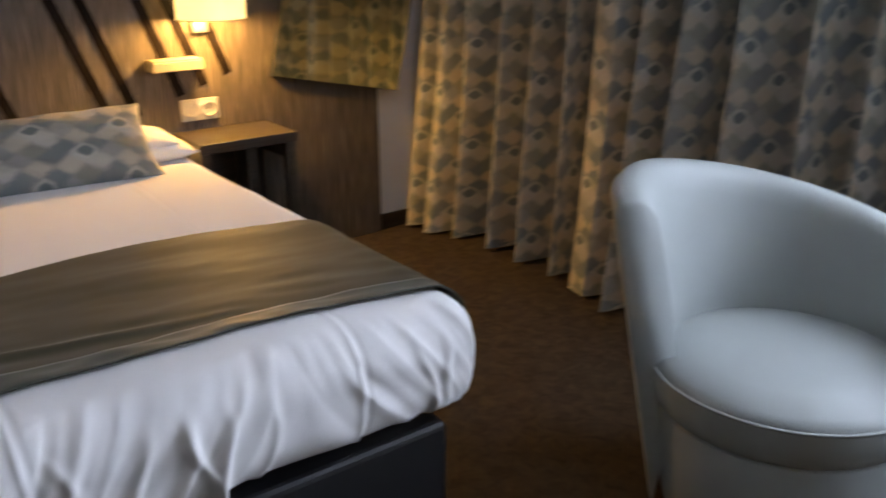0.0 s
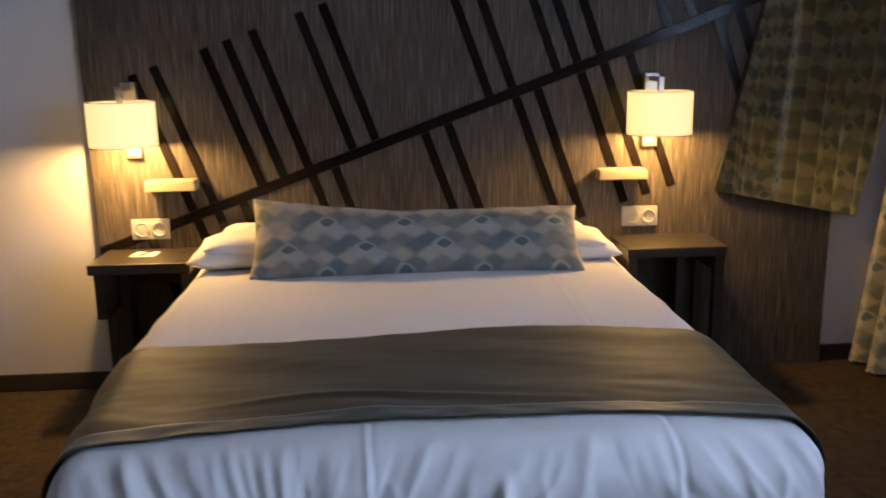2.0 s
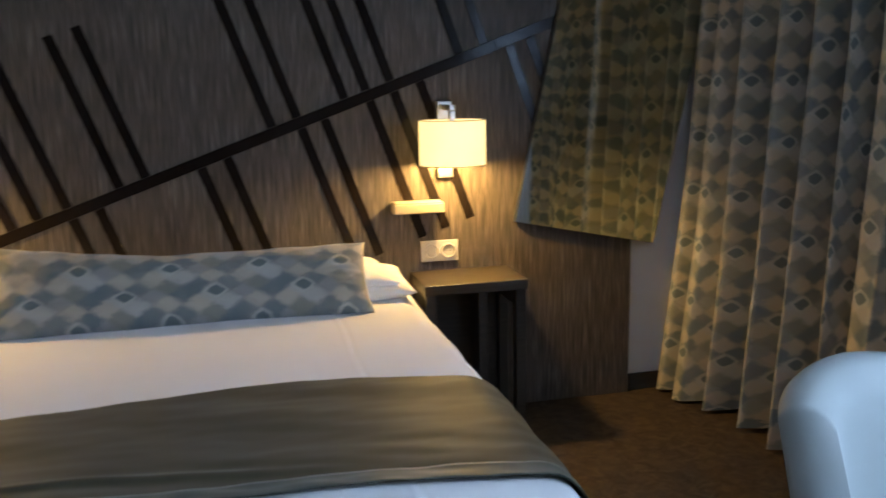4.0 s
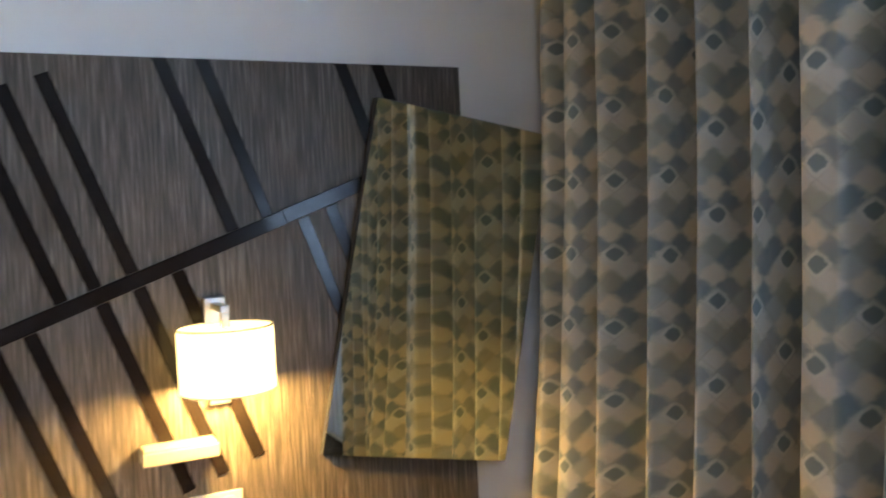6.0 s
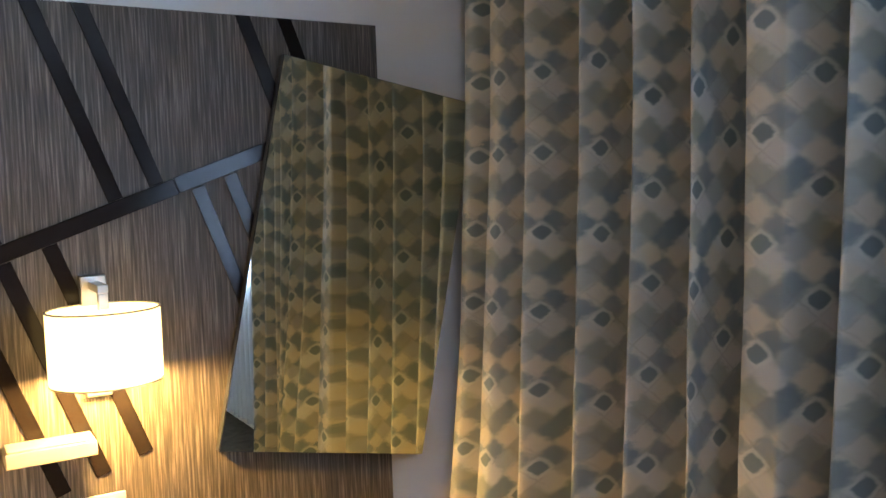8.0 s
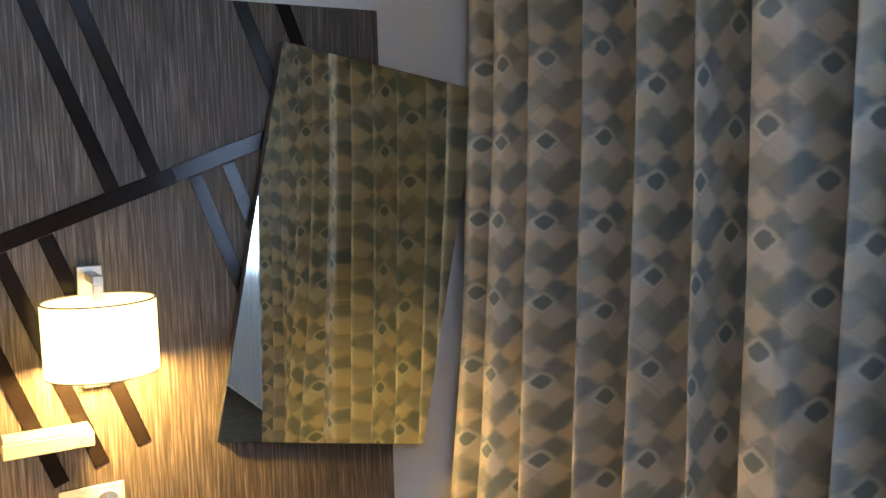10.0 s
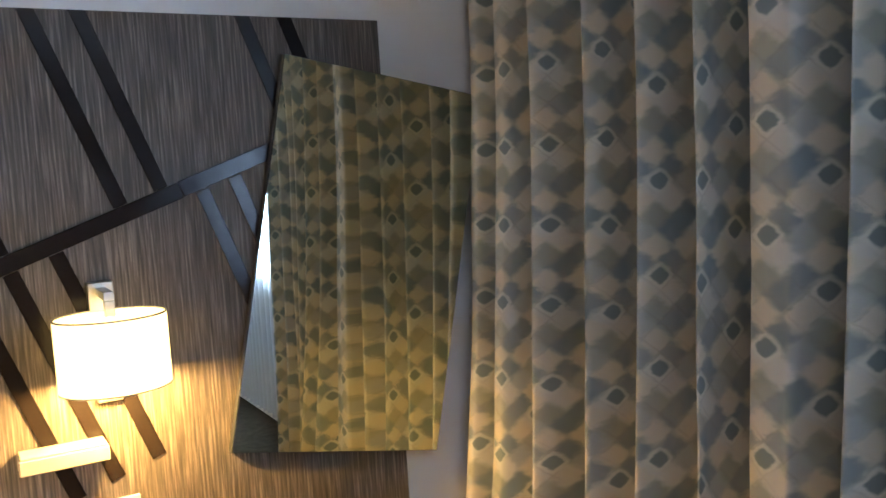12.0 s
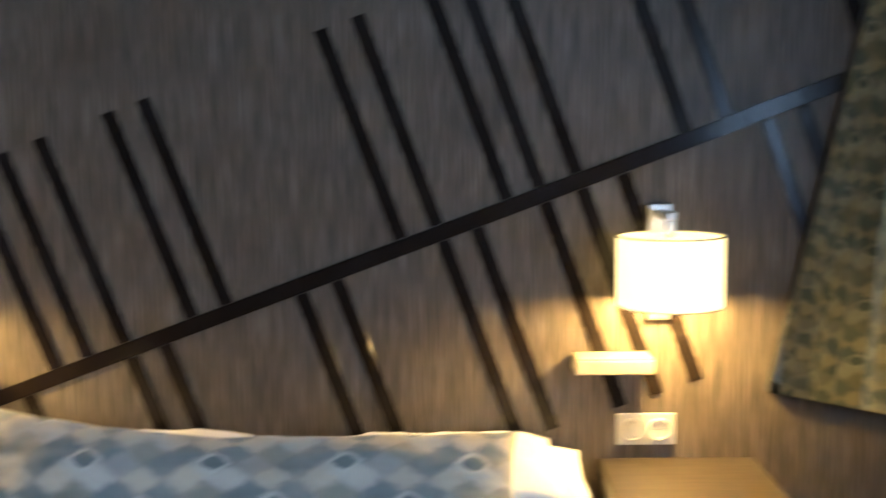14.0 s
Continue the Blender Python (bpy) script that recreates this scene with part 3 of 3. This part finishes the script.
def pillow_mesh(w, h, t, nu=60, nv=30, sag=0.0, seed=0.0, sharp=0.5, uvscale=1.0):
    """A stuffed cushion in its own x (width), y (height), z (thickness)."""
    bm = bmesh.new()
    lay = bm.loops.layers.uv.new("UVMap")
    sides = []
    for sg in (1, -1):
        vs = {}
        for i in range(nu + 1):
            for j in range(nv + 1):
                a, b = i / nu * 2 - 1, j / nv * 2 - 1
                puff = ((1 - a ** 6) * (1 - b ** 4)) ** sharp if abs(a) < 1 and abs(b) < 1 else 0
                pull = 1 - 0.045 * (1 - abs(a) ** 2) * abs(b) ** 3
                pull2 = 1 - 0.03 * (1 - abs(b) ** 2) * abs(a) ** 3
                x, y = a * w / 2 * pull2, b * h / 2 * pull
                z = sg * t / 2 * puff
                z += puff * (0.012 * fnoise(a * 3 + seed, b * 2, sg * 2.0) + 0.005 * fnoise(a * 9 + seed, b * 7, sg))
                y += sag * (1.7 * max(0, -a) ** 1.6 - 0.3 + 0.25 * max(0, a) ** 4) * max(0, b)
                y += 0.006 * fnoise(a * 5 + seed, 0, b * 2)
                vs[i, j] = bm.verts.new((x, y, z))
        for i in range(nu):
            for j in range(nv):
                k = ((i, j), (i + 1, j), (i + 1, j + 1), (i, j + 1))
                f = bm.faces.new([vs[c] for c in (k if sg > 0 else k[::-1])])
                for lp, c in zip(f.loops, (k if sg > 0 else k[::-1])):
                    lp[lay].uv = (c[0] / nu * w * uvscale, c[1] / nv * h * uvscale)
    bmesh.ops.remove_doubles(bm, verts=bm.verts, dist=0.0008)
    return bm


for px, py, pz, seed, lean, slope in ((-0.40, -0.235, 0.652, 1.0, 2, 1), (-0.33, -0.235, 0.69, 2.6, -2, 0), (0.515, -0.235, 0.640, 5.0, -1, 1), (0.45, -0.225, 0.668, 7.3, 2, 0)):
    p = mesh_object("pillow", pillow_mesh(0.72, 0.42, 0.095, 50, 30, 0.0, seed, 0.6), LINEN, True)
    p.matrix_world = pose(px, py, pz, slope, 0, lean)
    tagged(p, "soft white bed pillow stacked at the head of the bed", "pillow", "pillows on the bed")
bolster = mesh_object("cushion", pillow_mesh(1.21, 0.285, 0.13, 100, 40, 0.045, 3.0, 0.5), IKAT2, True)
bolster.matrix_world = pose(0.095, -0.475, 0.712, 48, 0, 0)
tagged(bolster, "long diamond-patterned blue and beige cushion leaning on the pillows", "cushion")

# ---- bedside tables ----


def bedside(x0, x1, outer):
    t = thing("bedside_table", "dark wooden wall-fixed bedside table with a thick top", "bedside table", "bedside tables")
    part("tabletop", box(x0, x1, -0.287, -0.0065, 0.575, 0.615, 0.003), DARK, t)
    if outer > 0:
        for sx in (x0 + 0.006, x1 - 0.046):
            for sy in (-0.275, -0.0465):
                part("leg", box(sx, sx + 0.04, sy, sy + 0.04, 0.0, 0.5745, 0.003), DARK, t)
            part("side_rail", box(sx + 0.004, sx + 0.036, -0.2345, -0.047, 0.505, 0.5745, 0.002), DARK, t)
        part("back_board", box(x0 + 0.0465, x1 - 0.0465, -0.026, -0.0065, 0.0, 0.5745, 0.002), DARK, t)
        part("divider", box(x1 - 0.16, x1 - 0.125, -0.15, -0.0265, 0.0, 0.5745, 0.003), DARK, t)
    else:
        for sx in (x0 + 0.012, x1 - 0.047):
            part("side_panel", box(sx, sx + 0.035, -0.26, -0.0065, 0.39, 0.5745, 0.003), DARK, t)
        part("support", box(x0 + 0.06, x0 + 0.095, -0.11, -0.0065, 0.0, 0.5745, 0.003), DARK, t)
        part("back_rail", box(x0 + 0.05, x1 - 0.05, -0.03, -0.0065, 0.47, 0.5745, 0.003), DARK, t)
    return t


bedside(0.933, 1.34, 1)
bedside(-1.165, -0.775, -1)

# ---- wall lamps ----


def wall_lamp(lx, ly):
    t = thing("wall_lamp", "lit wall lamp with a cream drum shade on a nickel plate", "wall lamp", "wall lamps", (lx, 0, 0))
    t.location = (0, 0, 0)
    part("wall_plate", box(lx - 0.03, lx + 0.03, -0.034, -0.0065, 0.992, 1.292, 0.003), NICKEL, t, "brushed nickel back plate")
    bm = box(lx - 0.012, lx + 0.012, ly - 0.012, -0.0345, 1.259, 1.279, 0.002)
    add_box(bm, lx - 0.011, lx + 0.011, ly - 0.011, ly + 0.011, 1.207, 1.2585, 0.002)
    part("arm", bm, NICKEL, t)
    r, z0, z1 = 0.127, 1.055, 1.223
    part("shade", moved(lathe(((r, z0), (r, z1), (r - 0.003, z1), (r - 0.003, z0)), 64, True), pose(lx, ly, 0)), SHADE, t, "glowing cream fabric drum shade", smooth=False)
    part("shade_top", moved(lathe(((0.02, z1 - 0.006), (r - 0.0035, z1 - 0.006), (r - 0.0035, z1 - 0.003), (0.02, z1 - 0.003)), 64, True), pose(lx, ly, 0)), SHADE, t)
    for z in (z0 - 0.001, z1):
        part("shade_ring", moved(lathe(((r + 0.001, z - 0.0015), (r + 0.001, z + 0.0015), (r - 0.004, z + 0.0015), (r - 0.004, z - 0.0015)), 64, True), pose(lx, ly, 0)), CREAM, t)
    part("socket", moved(lathe(((0.0, 1.147), (0.016, 1.147), (0.018, 1.207), (0.0, 1.207)), 20), pose(lx, ly, 0)), BLACK, t)
    return t


for lx, ly, power in LAMPS:
    wall_lamp(lx, ly)

# ---- small cream wall shelves, sockets ----
for x0, x1 in ((0.862, 1.062), (-0.975, -0.778)):
    s = thing("wall_shelf", "small cream block shelf fixed to the wood panel", "shelf", "small wall shelves")
    part("body", box(x0, x1, -0.088, -0.0065, 0.862, 0.898, 0.003), CREAM, s)
    part("top_plate", box(x0 + 0.004, x1 - 0.004, -0.085, -0.0065, 0.8983, 0.904, 0.0015), CREAM, s)


def socket_plate(x0, z1):
    t = thing("socket_plate", "white double wall plate with a power socket and switch", "wall socket", "wall sockets")
    x1, z0 = x0 + 0.153, z1 - 0.086
    part("plate", box(x0, x1, -0.0145, -0.0065, z0, z1, 0.003), WHITE, t)
    for k, cx in enumerate((x0 + 0.041, x0 + 0.112)):
        cz = (z0 + z1) / 2
        turn = Matrix.Translation((cx, -0.0145, cz)) @ pose(0, 0, 0, 90)
        ring = lathe(((0.031, -0.001), (0.031, 0.006), (0.027, 0.0085), (0.0235, 0.006), (0.0225, 0.0006 if k else 0.0025), (0.019, 0.0006 if k else 0.006), (0.0, 0.0006 if k else 0.0066)), 40)
        part("socket_ring", moved(ring, turn), WHITE, t, smooth=False)
        if k:
            for dx in (-0.0095, 0.0095):
                part("contact_hole", moved(lathe(((0.0, 0.0), (0.0026, 0.0), (0.0026, 0.0006), (0.0, 0.0006)), 12), Matrix.Translation((cx + dx, -0.0157, cz)) @ pose(0, 0, 0, 90)), BLACK, t)
            part("earth_pin", moved(lathe(((0.0, 0.0), (0.0022, 0.0), (0.0022, 0.009), (0.0, 0.009)), 12), Matrix.Translation((cx, -0.0157, cz + 0.010)) @ pose(0, 0, 0, 90)), NICKEL, t)
    return t


socket_plate(0.980, 0.738)
socket_plate(-1.063, 0.741)

card = thing("card", "folded white card with a dark pen on the bedside table", "card")
part("sheet", moved(box(-0.05, 0.05, -0.042, 0.042, 0.0, 0.003, 0.0008, 1), pose(-0.985, -0.125, 0.6155, 0, 0, -6)), PAPER, card)
# dark pen lying across the card
part("band", moved(box(-0.012, 0.004, -0.036, 0.038, 0.0033, 0.005), pose(-0.985, -0.125, 0.6155, 0, 0, -24)), BLACK, card)

# ---- tub armchair ----


def armchair(cx, cy, turn):
    t = thing("armchair", "white leatherette tub armchair with a round seat", "armchair", at=(cx, cy, 0))
    t.rotation_euler = (0, 0, radians(turn))
    T, first, last = 0.09, radians(-78), radians(146)
    n, layers = 72, 14
    # the shell: outer skin leaning out a little, its rim sloping from the arms up to the back
    bm = bmesh.new()
    rows = []
    for i in range(n + 1):
        a = first + (last - first) * i / n
        back = math.degrees(a) - 105
        rim = 0.83 - (0.03 * (back / 40) ** 2 if back > 0 else 0.17 * (-back / 125) ** 1.25)
        ring = []
        for k in range(layers + 1):
            z = 0.03 + (rim - 0.035 - 0.03) * k / layers
            ring.append(((0.278 + 0.185 * z), z))
        for k in range(1, 8):
            th = math.pi * k / 8
            rr = (0.278 + 0.185 * rim) - T / 2 + T / 2 * math.cos(th)
            ring.append((rr, rim - 0.035 + 0.035 * math.sin(th)))
        for k in range(layers + 1):
            z = rim - 0.035 + (0.30 - rim + 0.035) * k / layers
            ring.append(((0.278 + 0.185 * z) - T - 0.01 * math.sin(math.pi * k / layers), z))
        rows.append([bm.verts.new((r * math.cos(a), r * math.sin(a), z)) for r, z in ring])
    for a, b in zip(rows, rows[1:]):
        for k in range(len(a) - 1):
            bm.faces.new((a[k], b[k], b[k + 1], a[k + 1]))
    for cap in (rows[0], rows[-1]):
        bm.faces.new(cap)
    part("shell", bm, CHAIR, t, smooth=True)
    # plinth under the seat
    part("seat_base", lathe(((0.0, 0.03), (0.252, 0.03), (0.257, 0.06), (0.29, 0.298), (0.286, 0.306), (0.0, 0.306)), 64), CHAIR, t, smooth=True)
    part("seat_cushion", lathe(((0.0, 0.307), (0.286, 0.307), (0.296, 0.315), (0.306, 0.36), (0.309, 0.395), (0.305, 0.408), (0.285, 0.424), (0.21, 0.44), (0.1, 0.448), (0.0, 0.45)), 64), CHAIR, t, smooth=True)
    part("piping", lathe([(0.3085 + 0.004 * math.cos(q * math.tau / 8), 0.402 + 0.004 * math.sin(q * math.tau / 8)) for q in range(8)], 64, True), CHAIR, t, smooth=True)
    for q in range(4):
        an = math.pi / 4 + q * math.pi / 2
        part("foot", moved(lathe(((0.0, 0.0), (0.018, 0.0), (0.022, 0.031), (0.0, 0.031)), 14), pose(0.22 * math.cos(an), 0.22 * math.sin(an), 0)), BLACK, t)
    return t


armchair(1.50, -2.36, 0)
